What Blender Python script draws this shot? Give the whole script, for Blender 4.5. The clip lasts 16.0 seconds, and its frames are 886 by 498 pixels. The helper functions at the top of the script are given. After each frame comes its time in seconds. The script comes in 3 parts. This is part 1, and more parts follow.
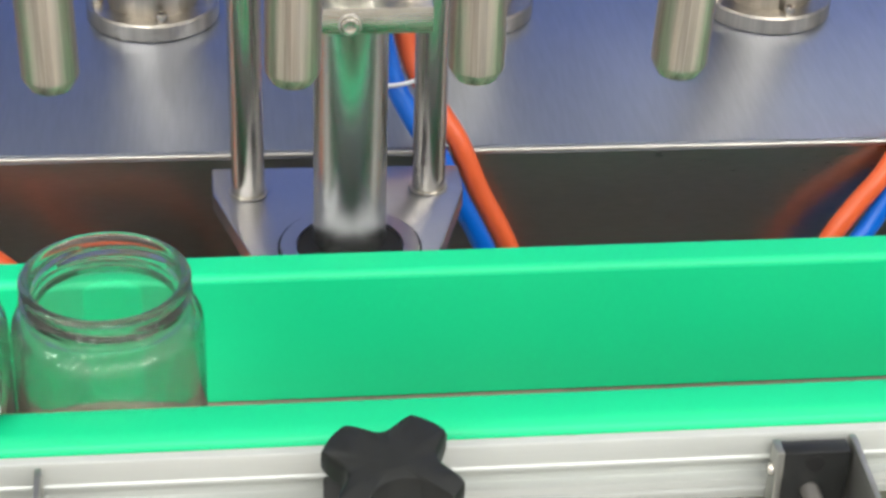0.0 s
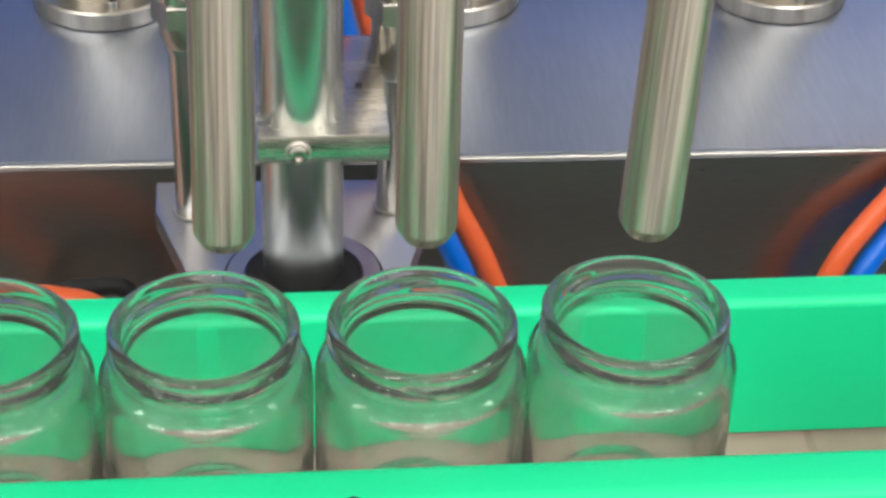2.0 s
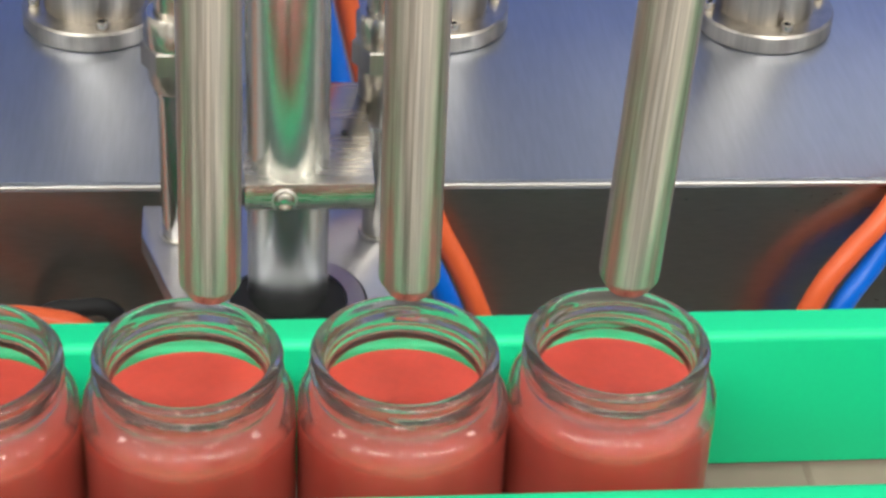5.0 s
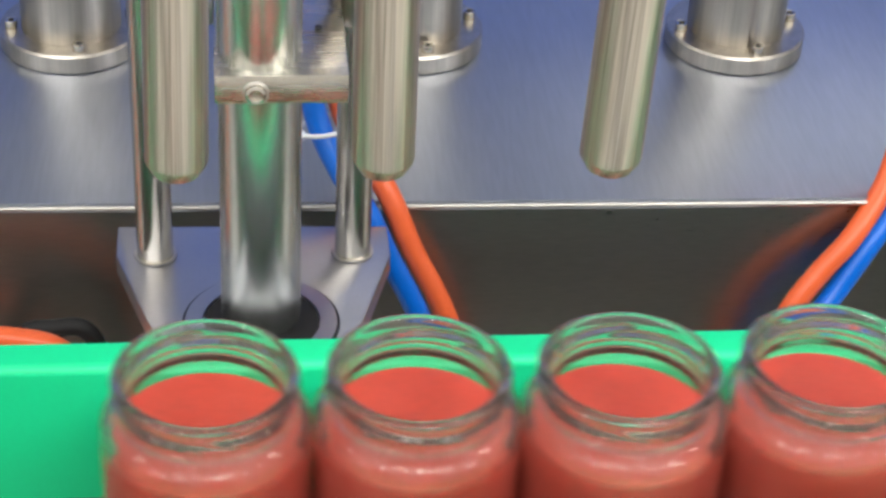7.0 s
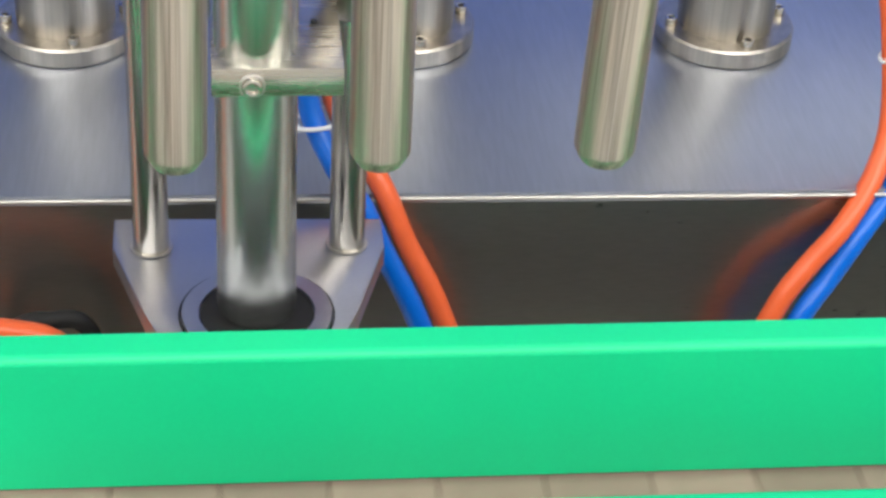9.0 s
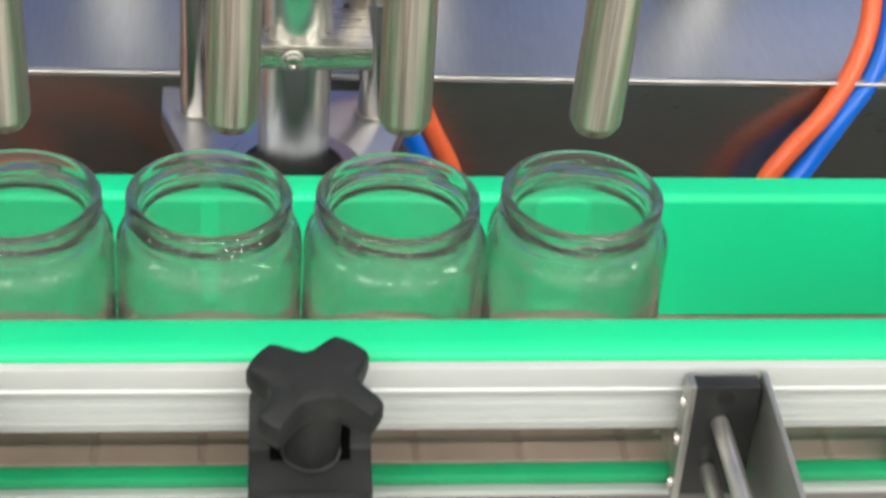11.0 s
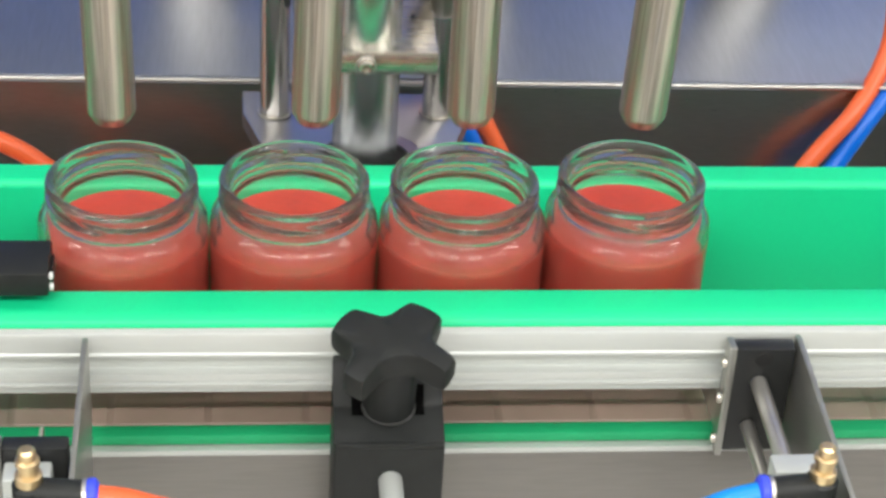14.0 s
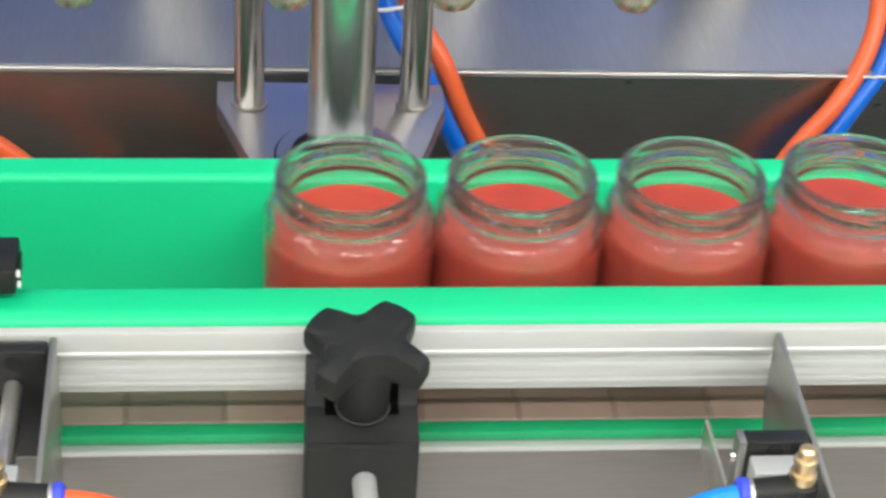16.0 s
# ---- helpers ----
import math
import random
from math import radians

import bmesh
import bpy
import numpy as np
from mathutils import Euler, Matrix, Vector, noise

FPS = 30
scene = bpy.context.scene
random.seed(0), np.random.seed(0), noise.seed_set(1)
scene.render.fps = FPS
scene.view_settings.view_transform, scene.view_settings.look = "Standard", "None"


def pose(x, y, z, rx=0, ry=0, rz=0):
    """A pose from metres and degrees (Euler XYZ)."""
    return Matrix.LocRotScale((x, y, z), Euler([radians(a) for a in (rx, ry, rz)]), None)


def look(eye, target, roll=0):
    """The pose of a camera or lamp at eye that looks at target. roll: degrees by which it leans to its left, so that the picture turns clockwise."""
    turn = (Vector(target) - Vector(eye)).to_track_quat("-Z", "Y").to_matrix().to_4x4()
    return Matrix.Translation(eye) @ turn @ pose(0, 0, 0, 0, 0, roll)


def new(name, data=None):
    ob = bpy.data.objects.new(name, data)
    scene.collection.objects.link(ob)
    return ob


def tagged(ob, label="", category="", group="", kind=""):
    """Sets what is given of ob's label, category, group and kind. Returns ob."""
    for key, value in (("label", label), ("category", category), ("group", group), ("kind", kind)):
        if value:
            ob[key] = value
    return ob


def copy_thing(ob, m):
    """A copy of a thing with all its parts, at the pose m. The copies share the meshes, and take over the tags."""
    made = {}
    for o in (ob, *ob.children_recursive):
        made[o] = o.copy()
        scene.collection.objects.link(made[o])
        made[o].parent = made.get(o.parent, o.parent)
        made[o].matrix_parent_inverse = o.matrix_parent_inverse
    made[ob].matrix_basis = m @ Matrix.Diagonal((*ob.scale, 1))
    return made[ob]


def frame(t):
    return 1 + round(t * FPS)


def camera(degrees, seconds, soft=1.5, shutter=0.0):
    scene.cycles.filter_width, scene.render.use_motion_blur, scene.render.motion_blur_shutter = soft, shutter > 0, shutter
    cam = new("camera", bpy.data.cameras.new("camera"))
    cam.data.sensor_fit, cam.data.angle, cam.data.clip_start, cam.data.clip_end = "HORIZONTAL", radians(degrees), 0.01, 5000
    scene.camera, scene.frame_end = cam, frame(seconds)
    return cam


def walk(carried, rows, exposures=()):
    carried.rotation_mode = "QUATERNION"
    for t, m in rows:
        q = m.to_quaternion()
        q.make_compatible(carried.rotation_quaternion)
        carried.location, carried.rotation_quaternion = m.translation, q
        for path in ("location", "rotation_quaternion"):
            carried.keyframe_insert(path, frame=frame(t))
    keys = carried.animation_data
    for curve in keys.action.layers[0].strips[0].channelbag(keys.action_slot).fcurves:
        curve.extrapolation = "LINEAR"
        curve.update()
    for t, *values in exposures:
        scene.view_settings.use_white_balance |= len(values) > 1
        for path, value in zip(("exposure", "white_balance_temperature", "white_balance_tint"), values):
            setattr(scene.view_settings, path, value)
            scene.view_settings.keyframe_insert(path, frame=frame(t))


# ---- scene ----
PATH = [
    (0, (-0.0876, -0.6301, 0.4949), (-0.0098, -0.0055, 0.0870), 2.02),
    (0.5, (-0.0851, -0.5705, 0.4889), (0.0033, 0.0413, 0.0641), 3.22),
    (1, (-0.0756, -0.5499, 0.4867), (0.0161, 0.0588, 0.0582), 3.20),
    (1.5, (-0.0716, -0.5399, 0.4857), (0.0115, 0.0702, 0.0575), 2.19),
    (2, (-0.0526, -0.5358, 0.4838), (0.0136, 0.0729, 0.0508), 1.93),
    (2.5, (-0.0506, -0.5369, 0.4905), (0.0127, 0.0713, 0.0563), 2.13),
    (3, (-0.0512, -0.5353, 0.4896), (0.0146, 0.0716, 0.0540), 2.52),
    (3.5, (-0.0480, -0.5370, 0.4918), (0.0164, 0.0704, 0.0565), 2.45),
    (4, (-0.0499, -0.5336, 0.4925), (0.0150, 0.0742, 0.0578), 2.59),
    (6.4, (-0.0522, -0.5433, 0.4955), (0.0283, 0.0694, 0.0706), 3.47),
    (6.5, (-0.0519, -0.5437, 0.4983), (0.0279, 0.0685, 0.0725), 3.60),
    (7, (-0.0466, -0.5418, 0.4993), (0.0290, 0.0711, 0.0737), 3.10),
    (7.5, (-0.0498, -0.5381, 0.5007), (0.0316, 0.0721, 0.0722), 3.64),
    (8, (-0.0474, -0.5422, 0.5011), (0.0335, 0.0696, 0.0749), 3.31),
    (10.4, (-0.0564, -0.5752, 0.5035), (0.0237, 0.0336, 0.0729), 3.53),
    (10.5, (-0.0566, -0.5801, 0.5034), (0.0236, 0.0282, 0.0722), 3.64),
    (11, (-0.0687, -0.6470, 0.5124), (0.0128, -0.0404, 0.0789), 4.54),
    (11.5, (-0.0782, -0.6929, 0.5226), (0.0105, -0.0815, 0.0974), 4.49),
    (12, (-0.0827, -0.7154, 0.5302), (-0.0023, -0.0995, 0.1100), 3.78),
    (12.5, (-0.0829, -0.7290, 0.5327), (-0.0024, -0.1091, 0.1183), 3.83),
    (13, (-0.0886, -0.7335, 0.5348), (-0.0071, -0.1142, 0.1196), 3.75),
    (13.5, (-0.0915, -0.7351, 0.5366), (-0.0163, -0.1151, 0.1213), 3.67),
    (14, (-0.0906, -0.7286, 0.5342), (-0.0202, -0.1108, 0.1150), 3.61),
    (14.5, (-0.0867, -0.7192, 0.5315), (-0.0195, -0.1050, 0.1064), 3.62),
    (15, (-0.0878, -0.7189, 0.5308), (-0.0197, -0.1032, 0.1080), 3.79),
    (15.5, (-0.0902, -0.7169, 0.5319), (-0.0196, -0.1020, 0.1084), 3.84),
    (16, (-0.0832, -0.7123, 0.5339), (-0.0093, -0.1000, 0.1071), 3.77),
]
cam = camera(24, 16.0, soft=3.0, shutter=0.5)
EXPOSURES = [(0.0, -0.04), (0.4, -0.07), (1.5, -0.07), (2.2, 0.0), (4.0, 0.0), (6.5, 0.03), (8.2, 0.04), (10.4, 0.04), (11.0, -0.03), (12.2, -0.03), (13.2, 0.0), (16.0, 0.0)]
walk(cam, [(t, look(e, g, r)) for t, e, g, r in PATH], EXPOSURES)

# ---------------------------------------------------------------- light
scene.view_settings.exposure = 0.0
world = bpy.data.worlds.new("hall_air")
scene.world = world
world.use_nodes = True
world.node_tree.nodes["Background"].inputs[0].default_value = (0.8, 0.85, 1.0, 1)
world.node_tree.nodes["Background"].inputs[1].default_value = 0.2


def hall_lamp(x, y, w, d, power):
    data = bpy.data.lights.new("hall_lamp", "AREA")
    data.shape, data.size, data.size_y, data.energy = "RECTANGLE", w, d, power
    data.color = (1.0, 0.98, 0.95)
    ob = new("hall_lamp", data)
    ob.matrix_world = pose(x, y, 2.16)
    return ob


for lamp_x in (-1.3, 1.3):
    hall_lamp(lamp_x * 1.4, -1.8, 3.6, 0.2, 90)
    hall_lamp(lamp_x, 0.15, 1.9, 0.16, 16)
# Extra lamp out of view, added only to brighten the right of the deck.
hall_lamp(2.0, 2.15, 2.6, 0.4, 5.5)


# ---------------------------------------------------------------- materials
def mat(name, color, rough=0.5, metal=0.0, vary=0.12, scale=40.0, stretch=(1, 1, 1), bump=0.0, fine=900.0,
        spec=0.5, trans=0.0, ior=1.45, sss=0.0, per_object=0.0, rough_vary=0.08):
    m = bpy.data.materials.new(name)
    m.use_nodes = True
    nt = m.node_tree
    n, l = nt.nodes, nt.links
    b = n["Principled BSDF"]
    b.inputs["Roughness"].default_value = rough
    b.inputs["Metallic"].default_value = metal
    b.inputs["Specular IOR Level"].default_value = spec
    b.inputs["Transmission Weight"].default_value = trans
    b.inputs["IOR"].default_value = ior
    if sss:
        b.inputs["Subsurface Weight"].default_value = sss
        b.inputs["Subsurface Radius"].default_value = (0.004, 0.0012, 0.0008)
        b.inputs["Subsurface Scale"].default_value = 1.0
    tc = n.new("ShaderNodeTexCoord")
    mp = n.new("ShaderNodeMapping")
    mp.inputs["Scale"].default_value = stretch
    l.new(tc.outputs["Object"], mp.inputs[0])
    big = n.new("ShaderNodeTexNoise")
    big.inputs["Scale"].default_value = scale
    big.inputs["Detail"].default_value = 5
    l.new(mp.outputs[0], big.inputs["Vector"])
    small = n.new("ShaderNodeTexNoise")
    small.inputs["Scale"].default_value = fine
    small.inputs["Detail"].default_value = 3
    l.new(mp.outputs[0], small.inputs["Vector"])
    add = n.new("ShaderNodeMath")
    add.operation = "MULTIPLY_ADD"
    add.inputs[1].default_value = 0.65
    half = n.new("ShaderNodeMath")
    half.operation = "MULTIPLY"
    half.inputs[1].default_value = 0.35
    l.new(small.outputs[0], half.inputs[0])
    l.new(big.outputs[0], add.inputs[0])
    l.new(half.outputs[0], add.inputs[2])
    ramp = n.new("ShaderNodeValToRGB")
    lo, hi = 1 - vary, 1 + vary
    ramp.color_ramp.elements[0].position, ramp.color_ramp.elements[1].position = 0.32, 0.68
    ramp.color_ramp.elements[0].color = [min(1, c * lo) for c in color] + [1]
    ramp.color_ramp.elements[1].color = [min(1, c * hi) for c in color] + [1]
    l.new(add.outputs[0], ramp.inputs[0])
    out = ramp.outputs[0]
    if per_object:
        info = n.new("ShaderNodeObjectInfo")
        hsv = n.new("ShaderNodeHueSaturation")
        rng = n.new("ShaderNodeMapRange")
        rng.inputs["To Min"].default_value, rng.inputs["To Max"].default_value = 1 - per_object, 1 + per_object
        l.new(info.outputs["Random"], rng.inputs[0])
        l.new(rng.outputs[0], hsv.inputs["Value"])
        l.new(out, hsv.inputs["Color"])
        out = hsv.outputs[0]
    l.new(out, b.inputs["Base Color"])
    rr = n.new("ShaderNodeMapRange")
    rr.inputs["To Min"].default_value = max(0.0, rough - rough_vary)
    rr.inputs["To Max"].default_value = min(1.0, rough + rough_vary)
    l.new(add.outputs[0], rr.inputs[0])
    l.new(rr.outputs[0], b.inputs["Roughness"])
    if bump:
        bp = n.new("ShaderNodeBump")
        bp.inputs["Strength"].default_value = 0.5
        bp.inputs["Distance"].default_value = bump
        l.new(add.outputs[0], bp.inputs["Height"])
        l.new(bp.outputs[0], b.inputs["Normal"])
    return m


def glass_material():
    m = bpy.data.materials.new("flint_glass")
    m.use_nodes = True
    n, l = m.node_tree.nodes, m.node_tree.links
    n.remove(n["Principled BSDF"])
    g = n.new("ShaderNodeBsdfGlass")
    g.inputs["Color"].default_value = (0.81, 0.82, 0.80, 1)
    g.inputs["Roughness"].default_value = 0.05
    g.inputs["IOR"].default_value = 1.52
    noise_n = n.new("ShaderNodeTexNoise")
    noise_n.inputs["Scale"].default_value = 75
    tc = n.new("ShaderNodeTexCoord")
    l.new(tc.outputs["Object"], noise_n.inputs["Vector"])
    bp = n.new("ShaderNodeBump")
    bp.inputs["Strength"].default_value = 0.25
    bp.inputs["Distance"].default_value = 0.0003
    l.new(noise_n.outputs[0], bp.inputs["Height"])
    l.new(bp.outputs[0], g.inputs["Normal"])
    # Uneven pale diffuse haze, standing in for light that the glass would reflect.
    sheen_haze = n.new("ShaderNodeBsdfDiffuse")
    sheen_haze.inputs["Color"].default_value = (0.85, 0.84, 0.80, 1)
    haze_amount = n.new("ShaderNodeMapRange")
    for name, value in (("From Min", 0.3), ("From Max", 0.7), ("To Min", 0.009), ("To Max", 0.026)):
        haze_amount.inputs[name].default_value = value
    haze_noise = n.new("ShaderNodeTexNoise")
    haze_noise.inputs["Scale"].default_value = 45
    l.new(tc.outputs["Object"], haze_noise.inputs["Vector"])
    l.new(haze_noise.outputs[0], haze_amount.inputs["Value"])
    mix = n.new("ShaderNodeMixShader")
    l.new(haze_amount.outputs[0], mix.inputs[0])
    l.new(g.outputs[0], mix.inputs[1])
    l.new(sheen_haze.outputs[0], mix.inputs[2])
    l.new(mix.outputs[0], n["Material Output"].inputs[0])
    return m


GLASS = glass_material()
GREEN = mat("green_polyethylene", (0.005, 0.565, 0.243), 0.44, vary=0.05, scale=9, bump=0.00006, fine=700, spec=0.42)
GREEN_DARK = mat("green_wear_strip", (0.012, 0.33, 0.13), 0.5, vary=0.12, scale=30, bump=0.0001)
ALU = mat("anodised_aluminium", (0.575, 0.60, 0.575), 0.45, metal=0.45, vary=0.05, scale=25, stretch=(0.05, 1, 1), bump=0.00004)
# Brushed grain, its colour contrast raised to imitate reflected bright and dark bands.
STEEL = mat("brushed_steel_reflection_streaks", (0.47, 0.425, 0.36), 0.32, metal=0.88, vary=0.60, scale=260, stretch=(1, 1, 0.012), bump=0.00007, fine=1500)
POLISHED = mat("polished_stainless_steel", (0.60, 0.57, 0.51), 0.24, metal=1.0, vary=0.12, scale=120, stretch=(1, 1, 0.03), bump=0.00003)
CYLINDER = mat("satin_turned_steel", (0.45, 0.42, 0.37), 0.33, metal=1.0, vary=0.2, scale=130, stretch=(1, 1, 0.03), bump=0.00005)
LIFT_STEEL = mat("satin_steel_plate", (0.56, 0.53, 0.47), 0.27, metal=1.0, vary=0.12, scale=60, stretch=(0.1, 1, 1), bump=0.00004)
CHROME = mat("ground_chrome_steel", (0.60, 0.62, 0.59), 0.25, metal=1.0, vary=0.10, scale=140, stretch=(1, 1, 0.02), bump=0.00004)
DECK = mat("satin_stainless_sheet", (0.43, 0.465, 0.535), 0.32, metal=1.0, vary=0.10, scale=14, stretch=(1, 0.1, 1), fine=500, rough_vary=0.015)
PLATE = mat("satin_steel_base", (0.47, 0.475, 0.50), 0.36, metal=1.0, vary=0.08, scale=20, rough_vary=0.02)
FRONT = mat("dull_stainless_front", (0.44, 0.445, 0.41), 0.29, metal=1.0, vary=0.12, scale=10, stretch=(0.15, 1, 1), bump=0.00003)
PANEL = mat("grey_stainless_side", (0.262, 0.25, 0.235), 0.45, metal=0.85, vary=0.12, scale=22, stretch=(0.06, 1, 1), bump=0.00005)
BRIGHT = mat("bright_steel_plate", (0.60, 0.58, 0.54), 0.34, metal=0.9, vary=0.12, scale=60, bump=0.00005)
SIDE_STEEL = mat("satin_grey_steel", (0.40, 0.40, 0.37), 0.38, metal=0.9, vary=0.12, scale=50, stretch=(1, 0.2, 1), bump=0.00005)
BLACK = mat("black_moulded_plastic", (0.013, 0.0145, 0.0138), 0.5, spec=0.42, vary=0.25, scale=160, bump=0.00012, fine=1400)
BLACK_METAL = mat("black_anodised_metal", (0.014, 0.015, 0.015), 0.38, vary=0.3, scale=90, bump=0.00006)
RUBBER = mat("black_rubber_seal", (0.006, 0.006, 0.006), 0.7, vary=0.2, scale=100)
BRASS = mat("brass_fitting", (0.74, 0.57, 0.33), 0.36, metal=1.0, vary=0.15, scale=150, bump=0.00008)
ORANGE = mat("orange_polyurethane_tube", (0.78, 0.13, 0.04), 0.32, vary=0.08, scale=40, bump=0.00005)
BLUE = mat("blue_polyurethane_tube", (0.0, 0.13, 0.62), 0.3, vary=0.08, scale=40, bump=0.00005)
AZURE = mat("azure_polyurethane_tube", (0.01, 0.27, 0.80), 0.3, vary=0.08, scale=40, bump=0.00005)
BLUE_RING = mat("blue_release_ring", (0.05, 0.08, 0.75), 0.4, vary=0.05)
WASHER = mat("dull_grey_washer", (0.07, 0.07, 0.068), 0.5, metal=0.6)
# Near-black without gloss, in place of the shade inside the clamp's slots.
VOID = mat("unlit_recess_black", (0.002, 0.002, 0.002), 0.9, spec=0.05)
WHITE = mat("white_nylon", (0.75, 0.78, 0.8), 0.45, vary=0.05)
SAUCE = mat("red_sauce", (0.40, 0.047, 0.028), 0.34, vary=0.14, scale=70, bump=0.0006, fine=350, sss=0.15)
SLAT = mat("beige_acetal_slat", (0.30, 0.215, 0.175), 0.5, vary=0.14, scale=35, bump=0.00012, per_object=0.12)
CONCRETE = mat("grey_concrete", (0.52, 0.51, 0.49), 0.7, vary=0.2, scale=2.0, bump=0.001, fine=60)
WALL_PAINT = mat("off_white_wall_paint", (0.78, 0.76, 0.70), 0.6, vary=0.04, scale=1.5, fine=80)
# Colour of the added back wall, chosen for its blue reflection in the deck.
REFLECTED_BLUE = mat("blue_for_deck_reflection", (0.20, 0.31, 0.82), 0.6, vary=0.05, scale=1.5, fine=80)
CEIL_PAINT = mat("white_ceiling_paint", (0.70, 0.70, 0.68), 0.7, vary=0.03, scale=1.5, fine=80)
LED = mat("pale_indicator_lens", (0.8, 0.82, 0.8), 0.2, vary=0.03)


# ---------------------------------------------------------------- mesh helpers
def mesh_of(name, bm, material, smooth=35.0):
    bmesh.ops.recalc_face_normals(bm, faces=bm.faces)
    me = bpy.data.meshes.new(name)
    bm.to_mesh(me)
    bm.free()
    me.materials.append(material)
    if smooth:
        for p in me.polygons:
            p.use_smooth = True
        me.set_sharp_from_angle(angle=radians(smooth))
    return me


def part(name, bm, material, parent=None, label="", at=None, smooth=35.0):
    ob = new(name, mesh_of(name, bm, material, smooth))
    if at is not None:
        ob.matrix_basis = at
    if parent is not None:
        ob.parent = parent
    if label:
        ob["label"] = label
    return ob


def thing(name, label, category, group="", kind="", at=None):
    ob = new(name)
    ob.empty_display_size = 0.01
    if at is not None:
        ob.matrix_basis = at
    return tagged(ob, label, category, group, kind)


def box(x0, x1, y0, y1, z0, z1, bevel=0.001, bm=None, segments=2):
    own = bmesh.new()
    bmesh.ops.create_cube(own, size=1, matrix=Matrix.Translation(((x0 + x1) / 2, (y0 + y1) / 2, (z0 + z1) / 2))
                          @ Matrix.Diagonal((x1 - x0, y1 - y0, z1 - z0, 1)))
    if bevel:
        bmesh.ops.bevel(own, geom=own.edges[:], offset=bevel, segments=segments, profile=0.5, affect="EDGES")
    return merged(bm, own)


def merged(bm, own):
    if bm is None:
        return own
    tmp = bpy.data.meshes.new("tmp")
    own.to_mesh(tmp)
    own.free()
    bm.from_mesh(tmp)
    bpy.data.meshes.remove(tmp)
    return bm


def lathe(profile, n=48, closed=False, m=None, bm=None):
    """Turns (radius, z) pairs about z. closed: joins the last pair to the first."""
    own = bmesh.new()
    rings = []
    for r, z in profile:
        if r < 1e-6:
            rings.append([own.verts.new((0, 0, z))])
        else:
            rings.append([own.verts.new((r * math.cos(a * math.tau / n), r * math.sin(a * math.tau / n), z)) for a in range(n)])
    pairs = list(zip(rings, rings[1:])) + ([(rings[-1], rings[0])] if closed else [])
    for a, b in pairs:
        for k in range(n):
            j = (k + 1) % n
            if len(a) == 1 and len(b) == 1:
                continue
            if len(a) == 1:
                own.faces.new((a[0], b[j], b[k]))
            elif len(b) == 1:
                own.faces.new((a[k], a[j], b[0]))
            else:
                own.faces.new((a[k], a[j], b[j], b[k]))
    if m is not None:
        own.transform(m)
    return merged(bm, own)


def rod(r, z0, z1, n=32, bevel=0.0008, m=None, bm=None):
    return lathe([(0, z0), (r - bevel, z0), (r, z0 + bevel), (r, z1 - bevel), (r - bevel, z1), (0, z1)], n, m=m, bm=bm)


def prism(points, axis, a, b, bevel=0.0006, bm=None):
    """A flat outline drawn out along an axis from a to b. Points are the two other coordinates in order."""
    def place(p, v):
        return {"x": (v, p[0], p[1]), "y": (p[0], v, p[1]), "z": (p[0], p[1], v)}[axis]
    own = bmesh.new()
    va = [own.verts.new(place(p, a)) for p in points]
    vb = [own.verts.new(place(p, b)) for p in points]
    own.faces.new(va)
    own.faces.new(vb[::-1])
    for k in range(len(points)):
        j = (k + 1) % len(points)
        own.faces.new((va[k], va[j], vb[j], vb[k]))
    if bevel:
        bmesh.ops.bevel(own, geom=own.edges[:], offset=bevel, segments=2, profile=0.5, affect="EDGES")
    return merged(bm, own)


def spline(points, steps=10):
    pts = [Vector(p) for p in points]
    pts = [2 * pts[0] - pts[1]] + pts + [2 * pts[-1] - pts[-2]]
    out = []
    for i in range(1, len(pts) - 2):
        p0, p1, p2, p3 = pts[i - 1:i + 3]
        for s in range(steps):
            t = s / steps
            out.append(0.5 * (2 * p1 + (p2 - p0) * t + (2 * p0 - 5 * p1 + 4 * p2 - p3) * t * t + (3 * p1 - p0 - 3 * p2 + p3) * t ** 3))
    return out + [pts[-2]]


def hose(points, r, n=16, steps=10):
    line = spline(points, steps)
    bm = bmesh.new()
    rings, side = [], Vector((1, 0, 0.01))
    for i, p in enumerate(line):
        d = (line[min(i + 1, len(line) - 1)] - line[max(i - 1, 0)]).normalized()
        side = (side - d * side.dot(d)).normalized()
        up = d.cross(side)
        rings.append([bm.verts.new(p + r * (math.cos(a * math.tau / n) * side + math.sin(a * math.tau / n) * up)) for a in range(n)])
    for a, b in zip(rings, rings[1:]):
        for k in range(n):
            bm.faces.new((a[k], a[(k + 1) % n], b[(k + 1) % n], b[k]))
    bm.faces.new(rings[0])
    bm.faces.new(rings[-1][::-1])
    return bm


def hexagon(r, z0, z1, m=None, bm=None):
    return lathe([(0, z0), (r, z0), (r, z1 - 0.0006), (r - 0.0006, z1), (0, z1)], 6, m=m, bm=bm)


def setting(name, bm, material, label, category, smooth=35.0):
    return tagged(part(name, bm, material, smooth=smooth), label, category, "", "structure")


# ---------------------------------------------------------------- hall
setting("floor", box(-4.6, 4.6, -2.6, 2.6, -1.0, -0.9, 0), CONCRETE, "grey concrete factory floor with faint stains", "floor")
setting("ceiling", box(-4.6, 4.6, -2.6, 2.6, 2.2, 2.3, 0), CEIL_PAINT, "white painted ceiling of the factory hall", "ceiling")
setting("wall_south", box(-4.6, 4.6, -2.7, -2.6, -0.9, 2.2, 0), WALL_PAINT, "off-white painted wall of the factory hall", "wall")
